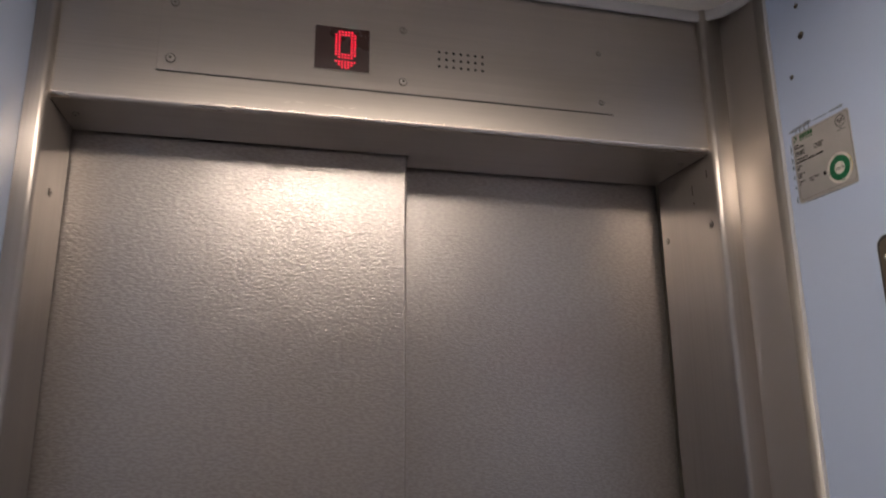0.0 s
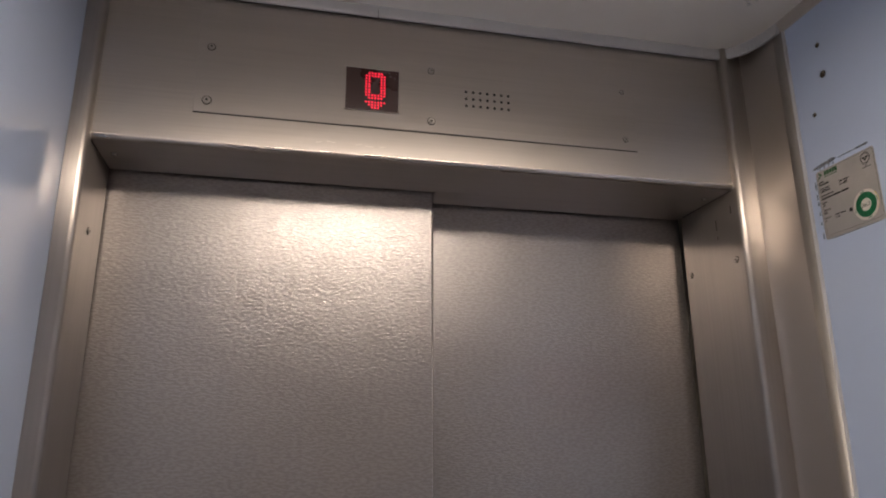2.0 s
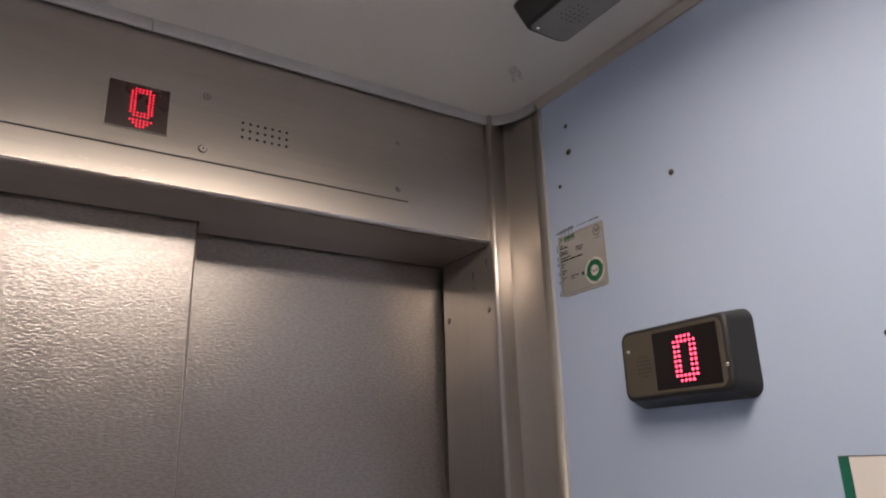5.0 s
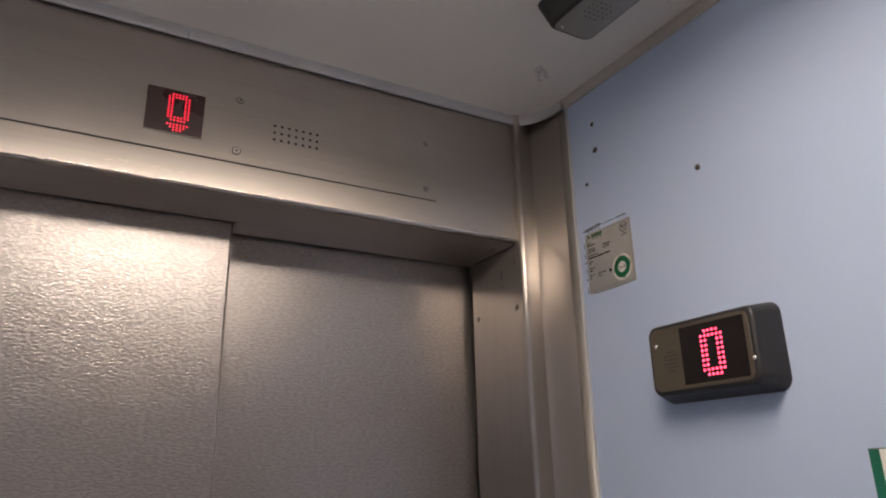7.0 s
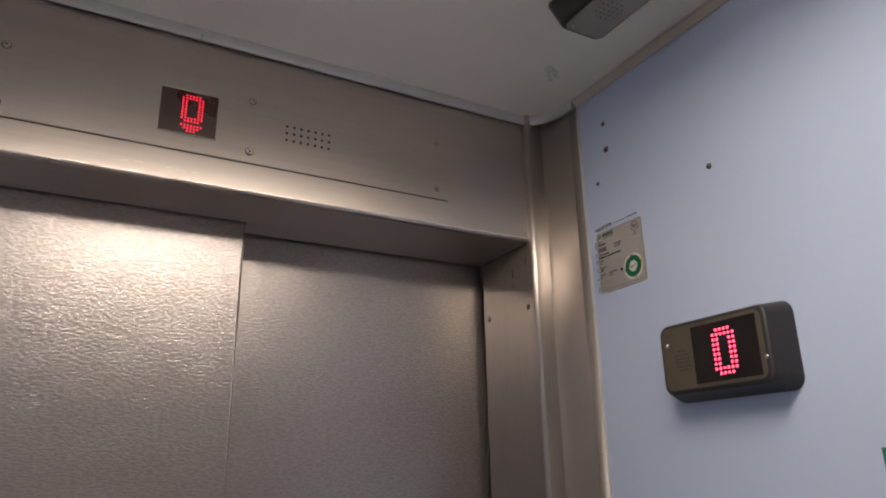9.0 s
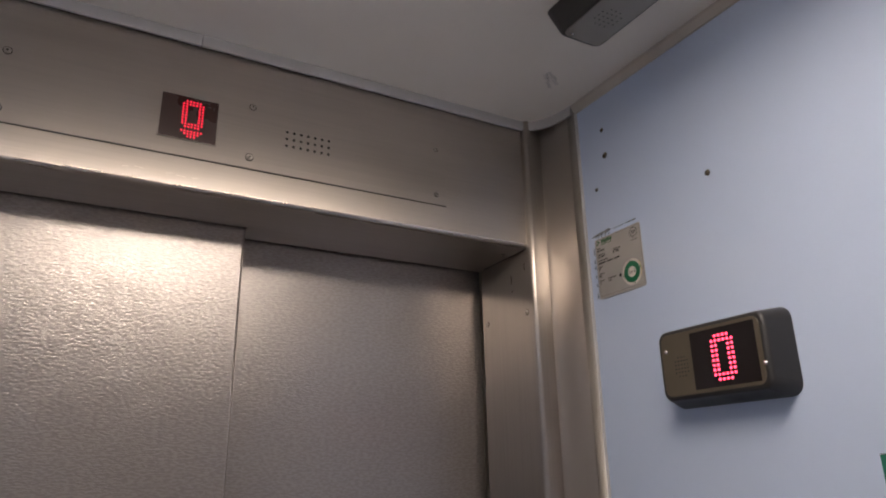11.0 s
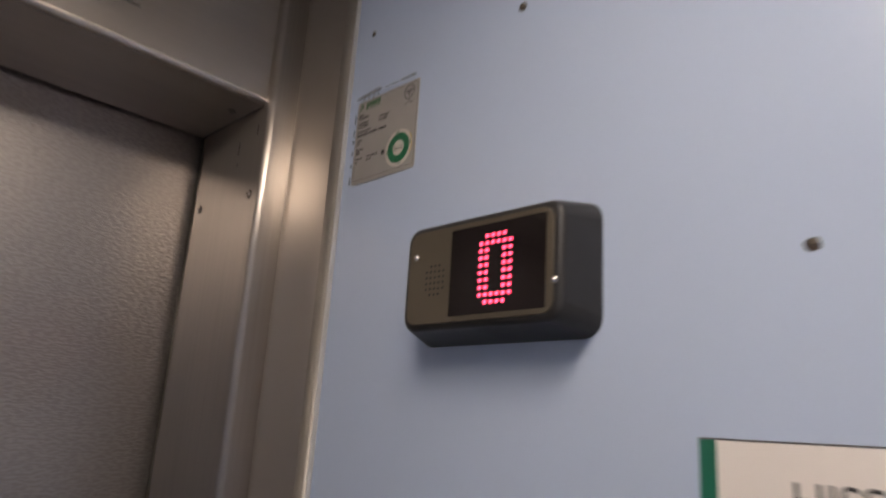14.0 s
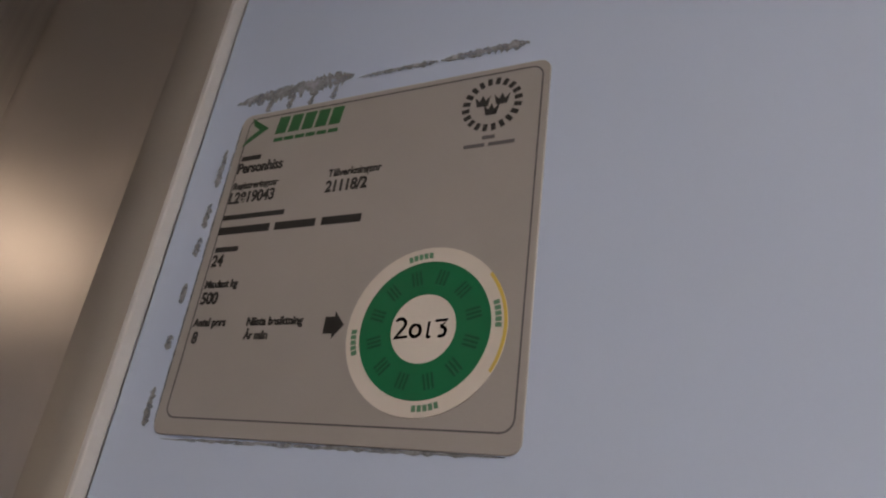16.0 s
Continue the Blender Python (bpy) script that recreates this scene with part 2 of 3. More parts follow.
def sweep(profile, path):
    """A closed profile (side, up) carried along a level path of (x, y); side points to the left of the way."""
    bm = bmesh.new()
    rows = []
    n = len(path)
    for i, (x, y) in enumerate(path):
        a = Vector(path[max(i - 1, 0)])
        b = Vector(path[min(i + 1, n - 1)])
        d = (b - a).normalized()
        nrm = Vector((-d.y, d.x))
        rows.append([bm.verts.new((x + nrm.x * s, y + nrm.y * s, z)) for s, z in profile])
    k = len(profile)
    for r in range(n - 1):
        for i in range(k):
            j = (i + 1) % k
            bm.faces.new((rows[r][i], rows[r][j], rows[r + 1][j], rows[r + 1][i]))
    bm.faces.new(rows[0])
    bm.faces.new(rows[-1])
    bmesh.ops.recalc_face_normals(bm, faces=bm.faces[:])
    return smooth(bm, 40)


def mesh_of(name, bm, material):
    me = bpy.data.meshes.new(name)
    bm.to_mesh(me)
    bm.free()
    me.materials.append(material)
    return me


def part(name, bm, material, parent, label="", at=None):
    ob = new(name, mesh_of(name, bm, material))
    ob.parent = parent
    if at:
        ob.location = at
    return tagged(ob, label)


def thing(name, m, label, category, group="", kind=""):
    ob = new(name)
    ob.empty_display_size = 0.05
    ob.matrix_world = m
    return tagged(ob, label, category, group, kind)


def single(name, bm, material, label="", category="", kind="structure", m=None):
    ob = new(name, mesh_of(name, bm, material))
    if m is not None:
        ob.matrix_world = m
    return tagged(ob, label, category, "", kind)


def words(text, size, x, y, z, material, parent, name="lettering", align="LEFT", squeeze=1.0, turn=0.0, bold=0.0):
    """Flat letters of the built-in font as a mesh part."""
    cu = bpy.data.curves.new(name, "FONT")
    cu.body, cu.size, cu.align_x, cu.align_y = text, size, align, "CENTER"
    cu.extrude, cu.offset = 0.00008, bold
    tmp = new("tmp_text", cu)
    me = bpy.data.meshes.new_from_object(tmp)
    bpy.data.objects.remove(tmp)
    bpy.data.curves.remove(cu)
    me.name = name
    me.materials.clear()
    me.materials.append(material)
    ob = new(name, me)
    ob.parent = parent
    ob.matrix_local = Matrix.Translation((x, y, z)) @ pose(0, 0, 0, 0, 0, turn) @ Matrix.Diagonal((squeeze, 1, 1, 1))
    return ob


def front_face(x, y, z):
    """Local x to the right, y up, z out of the door wall into the car."""
    return Matrix(((1, 0, 0, x), (0, 0, -1, y), (0, 1, 0, z), (0, 0, 0, 1)))


def right_face(x, y, z):
    """Local x to the right, y up, z out of the right wall into the car."""
    return Matrix(((0, 0, -1, x), (-1, 0, 0, y), (0, 1, 0, z), (0, 0, 0, 1)))


def down_face(x, y, z):
    """Local z hangs down from the ceiling, local x runs to the back."""
    return Matrix(((0, -1, 0, x), (-1, 0, 0, y), (0, 0, -1, z), (0, 0, 0, 1)))


# ---- car: floor, walls, ceiling ----
single("floor", box(-0.55, 0.55, YB - 0.03, 0.21, -0.03, 0.0), FLOOR_MAT, "grey vinyl lift car floor", "floor")
single("wall_right", box(XW, XW + 0.018, YB, YW - 0.0039, 0.0, ZC, 0.0004), LAMINATE, "pale blue glossy laminate lift wall with drilled holes", "wall")
single("wall_left", box(-XL - 0.018, -XL, YB, -0.0005, 0.0, ZC, 0.0012), LAMINATE, "pale blue glossy laminate lift wall", "wall")
single("wall_back", box(-XW - 0.018, XW + 0.018, YB - 0.02, YB - 0.001, 0.0, ZC), BACK_PANEL, "plain grey back wall of the lift car", "wall")
single("ceiling", box(-0.53, 0.53, YB - 0.02, 0.02, ZC, ZC + 0.02), CEILING_PAINT, "off-white painted sheet ceiling of the lift car", "ceiling")

# corner coves: a hollow quarter between post and side wall
def cove_path(side):
    pts = []
    for i in range(13):
        t = radians(90 * i / 12)
        pts.append((side * (0.4838 + 0.0110 * math.sin(t)), -0.0045 - 0.0705 * (1 - math.cos(t))))
    return pts


prof = [(0.0, 0.0), (0.0, ZC - 0.001), (0.0025, ZC - 0.001), (0.0025, 0.0)]
single("corner_cove_right", sweep(prof, cove_path(1)), STEEL_COVE, "satin stainless steel hollow corner panel", "corner panel")
single("edge_trim_right", prism([(0.4930, -0.0750), (0.4955, -0.0908), (XW, -0.0908), (XW, -0.0750)], 0.0, ZC - 0.004), EDGE_TRIM, "narrow satin metal edge strip beside the wall panel", "trim")
single("edge_bead_right", box(0.4948, XW, -0.0933, -0.0911, 0.0, ZC - 0.016, 0.0006), EDGE_BEAD, "thin white edge bead of the wall panel", "trim")


def folded_post(side, x_end, y_end):
    """A sheet folded round the corner: inner face, rounded nose, flat front."""
    pts = [(0.4480, 0.003), (0.4480, -0.0050)]
    pts += [(0.4560 - 0.0080 * math.cos(radians(a)), -0.0050 - 0.0080 * math.sin(radians(a))) for a in range(15, 81, 13)]
    pts += [(x_end, y_end), (x_end, 0.003)]
    return prism([(side * x, y) for x, y in pts], 0.0, ZC + 0.002)


single("corner_post_right", folded_post(1, 0.4835, -0.0085), STEEL_POST, "folded stainless steel corner post with rounded nose", "post")
single("corner_post_left", folded_post(-1, XL - 0.0005, -0.0105), STEEL_POST, "slim folded stainless steel corner post", "post")

# cornice strip that turns round the corners under the ceiling
def cornice(x_from, x_to):
    return [(x_from + (x_to - x_from) * i / 8, -0.003) for i in range(9)]


bend = [(0.4430 + 0.0500 * math.sin(radians(90 * i / 10)), -0.003 - 0.087 * (1 - math.cos(radians(90 * i / 10)))) for i in range(11)]
strip = [(0.0, ZT - 0.001), (0.0, ZC), (-0.004, ZC), (-0.005, ZC - 0.003), (-0.005, ZT + 0.002), (-0.004, ZT - 0.001)]
single("cornice_trim_front_left", sweep(strip, cornice(-0.4715, -0.0967)), TRIM_GREY, "blue-grey metal strip along the ceiling", "trim")
single("cornice_trim_front_right", sweep(strip, cornice(-0.0955, 0.439) + bend), TRIM_GREY, "blue-grey metal strip along the ceiling", "trim")
strip_w = [(0.0, ZC - 0.0145), (0.0, ZC), (-0.010, ZC), (-0.010, ZC - 0.004), (-0.003, ZC - 0.0145)]
single("cornice_trim_right", sweep(strip_w, [(XW, -0.0895), (XW, YB)]), TRIM_WARM, "warm grey metal strip along the ceiling", "trim")
single("cornice_trim_left", sweep(strip_w, [(-XL, YB), (-XL, -0.0125)]), TRIM_WARM, "warm grey metal strip along the ceiling", "trim")

# ---- door wall: header, soffit, jambs ----
header = thing("door_header", front_face(0, 0, ZH), "brushed stainless steel header over the lift door", "door header", kind="structure")


def bent_sheet(x0, x1, depth, top, r=0.0065):
    """Face, rounded lower bend and soffit as one sheet of 2 mm."""
    outer = [(top, 0.0), (r + 0.0015, 0.0)] + [(r - r * math.sin(radians(a)), -r + r * math.cos(radians(a))) for a in range(90, -1, -10)][::-1] + [(0.0, -r - 0.0015), (0.0, -depth)]
    inner = [(0.002, -depth)] + [(r - (r - 0.002) * math.sin(radians(a)), -r + (r - 0.002) * math.cos(radians(a))) for a in range(90, -1, -10)] + [(top, -0.002)]
    bm = bmesh.new()
    a = [bm.verts.new((x0, h, d)) for h, d in outer + inner]
    b = [bm.verts.new((x1, h, d)) for h, d in outer + inner]
    k = len(a)
    for i in range(k):
        j = (i + 1) % k
        bm.faces.new((a[i], a[j], b[j], b[i]))
    bm.faces.new(a)
    bm.faces.new(b)
    bmesh.ops.recalc_face_normals(bm, faces=bm.faces[:])
    return smooth(bm, 40)


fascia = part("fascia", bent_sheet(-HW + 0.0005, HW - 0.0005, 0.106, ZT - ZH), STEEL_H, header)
# bend faces take the lighter copy, which paints a highlight line along the edge
fascia.data.materials.append(STEEL_GLINT)
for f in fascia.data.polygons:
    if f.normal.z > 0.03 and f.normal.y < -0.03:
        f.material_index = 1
part("soffit_step", box(0.010, HW - 0.0005, 0.0, 0.002, -0.157, -0.1062, 0.0005), STEEL_H, header)
cover = part("cover_plate", box(-0.3325, 0.2935, 0.0470, 0.2065, 0.0002, 0.0017, 0.0006), STEEL_H, header, "screwed brushed steel cover plate")
part("plate_shadow_gap", box(-0.3330, 0.2940, 0.0457, 0.0468, 0.0002, 0.0008), DARK_GAP, header)


def screw(parent, x, y, z, r=0.0042, name="screw"):
    s = part(name, join(disc(0, 0, r, 0.0004, 0.0016, 20, 0.0005), disc(0, 0, r * 0.66, 0.0016, 0.0024, 16, 0.0005)), SCREW_STEEL, parent, at=(x, y, z))
    part("hex_socket", disc(0, 0, r * 0.34, 0.0024, 0.0026, 6), DARK_GAP, s)
    part("sunk_rim", disc(0, 0, r * 1.22, 0.0, 0.0004, 20), DARK_GAP, s)
    return s


for x, r in ((-0.3165, 0.0052), (-0.0187, 0.0048), (0.2760, 0.0036)):
    screw(header, x, 0.0637, 0.0017, r)
    screw(header, x, 0.1418, 0.0017, r * 0.85)

# soffit screws and light scuffs below the cover plate
for x in (-0.432, 0.432):
    screw(header, x, 0.0, -0.050, 0.0036).matrix_local = Matrix(((1, 0, 0, x), (0, 0, -1, -0.0001), (0, 1, 0, -0.050), (0, 0, 0, 1)))
for x, y, l, a in ((-0.171, 0.019, 0.007, 8), (-0.155, 0.0205, 0.011, -6), (-0.118, 0.020, 0.009, 12), (-0.104, 0.0185, 0.012, -4), (-0.086, 0.019, 0.008, 10)):
    b = box(-l / 2, l / 2, -0.0006, 0.0006, 0.0001, 0.0003)
    b.transform(Matrix.Translation((x, y, 0)) @ Matrix.Rotation(radians(a), 4, "Z"))
    part("scuff", b, SCUFF_LIGHT, header, "short pale scuff")

# loudspeaker holes in the header
for i in range(7):
    for j in range(3):
        part("speaker_hole", disc(0, 0, 0.0021, 0.0, 0.0003, 12), DARK_GAP, header, at=(0.0321 + i * 0.0105, 0.1148 - j * 0.0108, 0.0017))

# header display
DIGIT = (".####.", "######", "##..##", "##..##", "##..##", "##..##", "##..##", "##..##", "######", ".####.")
display = thing("floor_display", front_face(-0.1018, -0.0017, 2.1026), "dark header display with lit red dot digit and arrow", "display")
part("window", plate(0, 0, 0.0730, 0.0634, 0.0015, 0.0001, 0.0012), BROWN_WINDOW, display)
part("rim", join(box(-0.0378, 0.0378, 0.0317, 0.0330, 0.0, 0.0018, 0.0004), box(-0.0378, 0.0378, -0.0330, -0.0317, 0.0, 0.0018, 0.0004),
                 box(-0.0378, -0.0365, -0.0317, 0.0317, 0.0, 0.0018, 0.0004), box(0.0365, 0.0378, -0.0317, 0.0317, 0.0, 0.0018, 0.0004)), STEEL_H, display)


def dots(rows, x0, y0, px, py, r, z, material, parent):
    """Round lamps laid out as in rows of '#', each a piece of its own on one mesh."""
    me = mesh_of("led", disc(0, 0, r, 0.0, 0.0004, 10), material)
    for j, row in enumerate(rows):
        for i, c in enumerate(row):
            if c == "#":
                ob = new("led", me)
                ob.parent = parent
                ob.location = (x0 + i * px, y0 - j * py, z)


DIGIT_WIDE = (".#####.", "#######", "##...##", "##...##", "##...##", "##...##", "##...##", "##...##", "#######", ".#####.")
dots(DIGIT_WIDE, -0.0085, 0.0250, 0.0042, 0.0042, 0.0013, 0.0012, LED, display)
dots(("#######", ".#####.", "..###.."), -0.0085, -0.0192, 0.0042, 0.0040, 0.0013, 0.0012, LED, display)

# jambs: steel returns beside the door leaves
for side, tag in ((1, "right"), (-1, "left")):
    depth = 0.148 if side > 0 else 0.106
    jamb = thing("jamb_" + tag, Matrix(((0, 0, -side, side * HW), (side * -1.0, 0, 0, 0), (0, 1, 0, 0), (0, 0, 0, 1))) if side > 0 else
                 Matrix(((0, 0, 1, -HW), (1, 0, 0, 0), (0, 1, 0, 0), (0, 0, 0, 1))), "brushed stainless steel door jamb with screws", "door jamb", kind="structure")
    u0, u1 = (-depth, -0.0005) if side > 0 else (0.0005, depth)
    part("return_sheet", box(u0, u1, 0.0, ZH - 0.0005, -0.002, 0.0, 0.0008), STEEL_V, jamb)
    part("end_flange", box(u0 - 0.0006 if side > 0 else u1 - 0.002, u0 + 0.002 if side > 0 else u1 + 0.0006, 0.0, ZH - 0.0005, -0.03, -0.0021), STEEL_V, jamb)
    for u, z in ((0.0140 if side > 0 else 0.049, 1.893), (0.1325, 1.896), (0.014, 1.2), (0.014, 0.5)):
        if u < depth:
            screw(jamb, -u if side > 0 else u, z, 0.0, 0.0042)

# small scratches on the right jamb
for k, (u, z, l) in enumerate(((-0.053, 1.958, 0.016), (-0.014, 1.972, 0.013), (-0.052, 1.937, 0.004))):
    sc = single("scuff_mark", box(-0.0008, 0.0008, -l / 2, l / 2, 0.0, 0.0002), HOLE_DARK, "short dark scratch on the steel door jamb", "scratch", "stuff", Matrix(((0, 0, -1, HW), (-1, 0, 0, -u), (0, 1, 0, z), (0, 0, 0, 1))))

# grey finger smudges on the ceiling near the corner
for k, (x, y, a, l) in enumerate(((0.409, -0.134, 48, 0.042), (0.416, -0.142, 55, 0.030), (0.402, -0.148, 44, 0.020))):
    rnd = random.Random(70 + k)
    pts = [(l * (u / 9 - 0.5), 0.0055 * rnd.uniform(0.3, 1.0)) for u in range(10)] + [(l * (0.5 - u / 9), -0.0055 * rnd.uniform(0.3, 1.0)) for u in range(10)]
    single("ceiling_smudge", prism(pts, 0.0001, 0.0003), SMUDGE, "faint grey smudge on the off-white ceiling", "smudge", "stuff", down_face(x, y, ZC) @ pose(0, 0, 0, 0, 0, a))

# ---- sliding door leaves, shut ----
def leaf(name, x0, x1, y_front, label):
    d = thing(name, front_face(0, y_front, 0), label, "lift door", "sliding door leaves")
    part("door_sheet", box(x0, x1, 0.012, 2.03, -0.028, 0.0, 0.0022, 3), DOOR_SHEET, d)
    part("edge_strip", box(x1 + 0.0002, x1 + 0.0016, 0.012, 2.03, -0.027, -0.0015, 0.0004), DOOR_EDGE, d)
    part("guide_shoe", box((x0 + x1) / 2 - 0.04, (x0 + x1) / 2 + 0.04, 0.0, 0.0118, -0.02, -0.008), BLACK_IRON, d)
    return d


leaf("sliding_door_leaf", -0.47, 0.0070, 0.112, "closed grained stainless steel sliding door leaf")
leaf("sliding_door_leaf", -0.03, 0.4550, 0.165, "closed grained steel sliding leaf behind the other")
single("door_track_cover", box(-0.52, 0.52, 0.1065, 0.235, 2.034, 2.06), DARK_GAP, "black track housing over the sliding leaves", "track")
single("sill", box(-0.52, 0.52, 0.13, 0.235, -0.03, -0.001), EDGE_TRIM, "grooved metal door sill", "sill")
single("car_front_return_right", box(HW + 0.0025, 0.53, 0.0005, 0.12, 0.0, ZC), DARK_GAP, "dark steel framing behind the corner", "frame")
single("car_front_return_left", box(-0.53, -XL + 0.0002, 0.0005, 0.12, 0.0, ZC), DARK_GAP, "dark steel framing behind the corner", "frame")
single("header_box", box(-0.53, 0.53, 0.004, 0.125, 2.04, ZC), DARK_GAP, "dark steel framing behind the header", "frame")

# ---- ceiling lamp behind the camera ----
def ceiling_lamp(x, y, lx, ly, material, label):
    """A shallow opal box lamp; lx runs to the back, ly across the car."""
    lamp = thing("ceiling_light", down_face(x, y, ZC), label, "ceiling light")
    w, d = 0.012, 0.060
    part("side", join(box(-lx / 2 - w, lx / 2 + w, ly / 2, ly / 2 + w, 0, d, 0.002), box(-lx / 2 - w, lx / 2 + w, -ly / 2 - w, -ly / 2, 0, d, 0.002),
                       box(-lx / 2 - w, -lx / 2, -ly / 2, ly / 2, 0, d, 0.002), box(lx / 2, lx / 2 + w, -ly / 2, ly / 2, 0, d, 0.002)), LAMP_SIDE, lamp, "faintly lit opal side")
    part("diffuser", box(-lx / 2 + 0.0005, lx / 2 - 0.0005, -ly / 2 + 0.0005, ly / 2 - 0.0005, d - 0.006, d - 0.001), material, lamp, "lit diffuser")


ceiling_lamp(-0.05, -0.640, 0.21, 0.54, LAMP_WHITE, "broad lit lamp across the lift ceiling")

# ---- right wall: holes ----
def ragged(r, n=18, jag=0.16, seed=0):
    rnd = random.Random(seed)
    return [(r * (1 + rnd.uniform(-jag, jag)) * math.cos(2 * math.pi * i / n), r * (1 + rnd.uniform(-jag, jag)) * math.sin(2 * math.pi * i / n)) for i in range(n)]


for k, (y, z, r) in enumerate(((-0.148, 2.162, 0.0036), (-0.1493, 2.1166, 0.0052), (-0.1238, 2.0673, 0.0033), (-0.3329, 2.011, 0.0042), (-0.5492, 1.7624, 0.0044), (-0.617, 2.013, 0.0056))):
    h = thing("drilled_hole", right_face(XW, y, z), "dark ragged drilled hole with a plug in the laminate", "hole", "holes in the wall")
    part("plug", prism(ragged(r, 18, 0.14, k), 0.0001, 0.0004), HOLE_DARK, h)
    part("burr", prism([(x * 0.45 + r * 0.35, yy * 0.45 + r * 0.45) for x, yy in ragged(r, 12, 0.3, k + 40)], 0.0004, 0.0009), FACE_PLATE, h)

# ---- right wall: floor indicator ----
def casing(name, m, w, h, depth, label, category, face_mat):
    """A shallow case that narrows from the wall to its face."""
    b = thing(name, m, label, category)
    bm = plate(0, 0, w, h, 0.0125, 0.0, depth, 0.0035)
    for v in bm.verts:
        k = 1 - v.co.z / depth
        v.co.x += k * (-0.0055 + 0.0125 * v.co.x / (w / 2))
        v.co.y *= 1 + 0.18 * k
    part("housing", bm, DARK_PLASTIC, b)
    part("face_plate", plate(-0.001, 0, w - 0.0115, h - 0.0085, 0.010, depth - 0.0002, depth + 0.0010, 0.0005), face_mat, b)
    return b


BW, BH, BD = 0.155, 0.085, 0.0395
ind = casing("floor_indicator", right_face(XW, -0.3285, 1.7657), BW, BH, BD, "dark plastic floor indicator with lit red digit", "floor indicator", FACE_PLATE)
part("window", plate(0.0195, 0.0, 0.0905, 0.0680, 0.001, BD + 0.0008, BD + 0.0014), BLACK_WINDOW, ind)
dots(DIGIT, 0.0195 - 0.0140, 0.0245, 0.0056, 0.0056, 0.00155, BD + 0.0014, LED_BRIGHT, ind)


def button_screw(parent, x, y, z):
    bm = bmesh.new()
    bmesh.ops.create_uvsphere(bm, u_segments=16, v_segments=8, radius=0.0030)
    bmesh.ops.delete(bm, geom=[v for v in bm.verts if v.co.z < -0.0001], context="VERTS")
    bmesh.ops.scale(bm, verts=bm.verts[:], vec=(1, 1, 0.6))
    return part("screw", smooth(bm), CHROME, parent, "chrome screw", at=(x, y, z))


button_screw(ind, -0.0655, 0.0175, BD + 0.001)
button_screw(ind, 0.0718, -0.0155, BD + 0.001)
for i in range(5):
    for j in range(6):
        if (i - 2) ** 2 + (j - 2.5) ** 2 < 8.5:
            part("speaker_hole", disc(0, 0, 0.0010, 0, 0.0003, 8), DARK_GAP, ind, at=(-0.0520 + i * 0.0046, -0.0150 + j * 0.0046, BD + 0.001))

# ---- ceiling: intercom box of the same make ----
com = casing("ceiling_intercom", down_face(0.344, -0.3595, ZC), BW, 0.070, 0.041, "dark plastic intercom box with grey perforated face", "intercom", GREY_FACE)
for i in range(5):
    for j in range(5):
        if (i - 2) ** 2 + (j - 2) ** 2 < 7:
            part("speaker_hole", disc(0, 0, 0.0011, 0, 0.0003, 8), DARK_GAP, com, at=(-0.034 + i * 0.0075, -0.015 + j * 0.0075, 0.042))
button_screw(com, -0.066, 0.020, 0.042)
button_screw(com, 0.066, -0.020, 0.042)

# ---- right wall: inspection label ----
lab = thing("inspection_label", right_face(XW, -0.1575, 1.9385), "silver-grey inspection label with green round year sticker", "label")
LW, LH = 0.0965, 0.0955
part("backing", plate(0, 0, LW, LH, 0.003, 0.0001, 0.0006, 0.0002), LABEL_SILVER, lab)


def ring_line(cx, cy, w, h, r, t, z0, z1):
    """A closed line of width t along a rounded rectangle."""
    bm = bmesh.new()
    rows = []
    for ww, hh, rr, z in ((w, h, r, z0), (w, h, r, z1), (w - 2 * t, h - 2 * t, r - t, z1), (w - 2 * t, h - 2 * t, r - t, z0)):
        rows.append([bm.verts.new((cx + x, cy + y, z)) for x, y in outline_round(ww, hh, rr)])
    n = len(rows[0])
    for a in range(4):
        for i in range(n):
            bm.faces.new((rows[a][i], rows[a][(i + 1) % n], rows[(a + 1) % 4][(i + 1) % n], rows[(a + 1) % 4][i]))
    bmesh.ops.recalc_face_normals(bm, faces=bm.faces[:])
    return bm


part("border_line", ring_line(0.0006, 0.0012, LW - 0.0044, LH - 0.0056, 0.0032, 0.0004, 0.0006, 0.00068), PRINT_GREY, lab)


def on_label(y, z):
    """Local place on the label of a point of the wall."""
    return -(y + 0.1575), z - 1.9385


ZP = 0.00062
lx, ly = on_label(-0.1160, 1.9798)
part("logo_mark", prism([(lx - 0.0030, ly + 0.0050), (lx + 0.0040, ly + 0.0004), (lx - 0.0046, ly - 0.0052), (lx - 0.0030, ly - 0.0024), (lx + 0.0006, ly + 0.0004), (lx - 0.0018, ly + 0.0021)], ZP, ZP + 0.0001), PRINT_GREEN, lab)
for i in range(5):
    b = box(-0.0019, 0.0019, -0.0029, 0.0029, 0, 0.0001)
    b.transform(Matrix.Translation((lx + 0.0092 + i * 0.0047, ly + 0.0006, ZP)) @ Matrix(((1, 0.12, 0, 0), (0, 1, 0, 0), (0, 0, 1, 0), (0, 0, 0, 1))))
    part("logo_bar", b, PRINT_GREEN, lab)
for i in range(6):
    part("logo_line", box(lx + 0.0072 + i * 0.0038, lx + 0.0104 + i * 0.0038, ly - 0.0050, ly - 0.0038, ZP, ZP + 0.0001), PRINT_GREEN, lab)


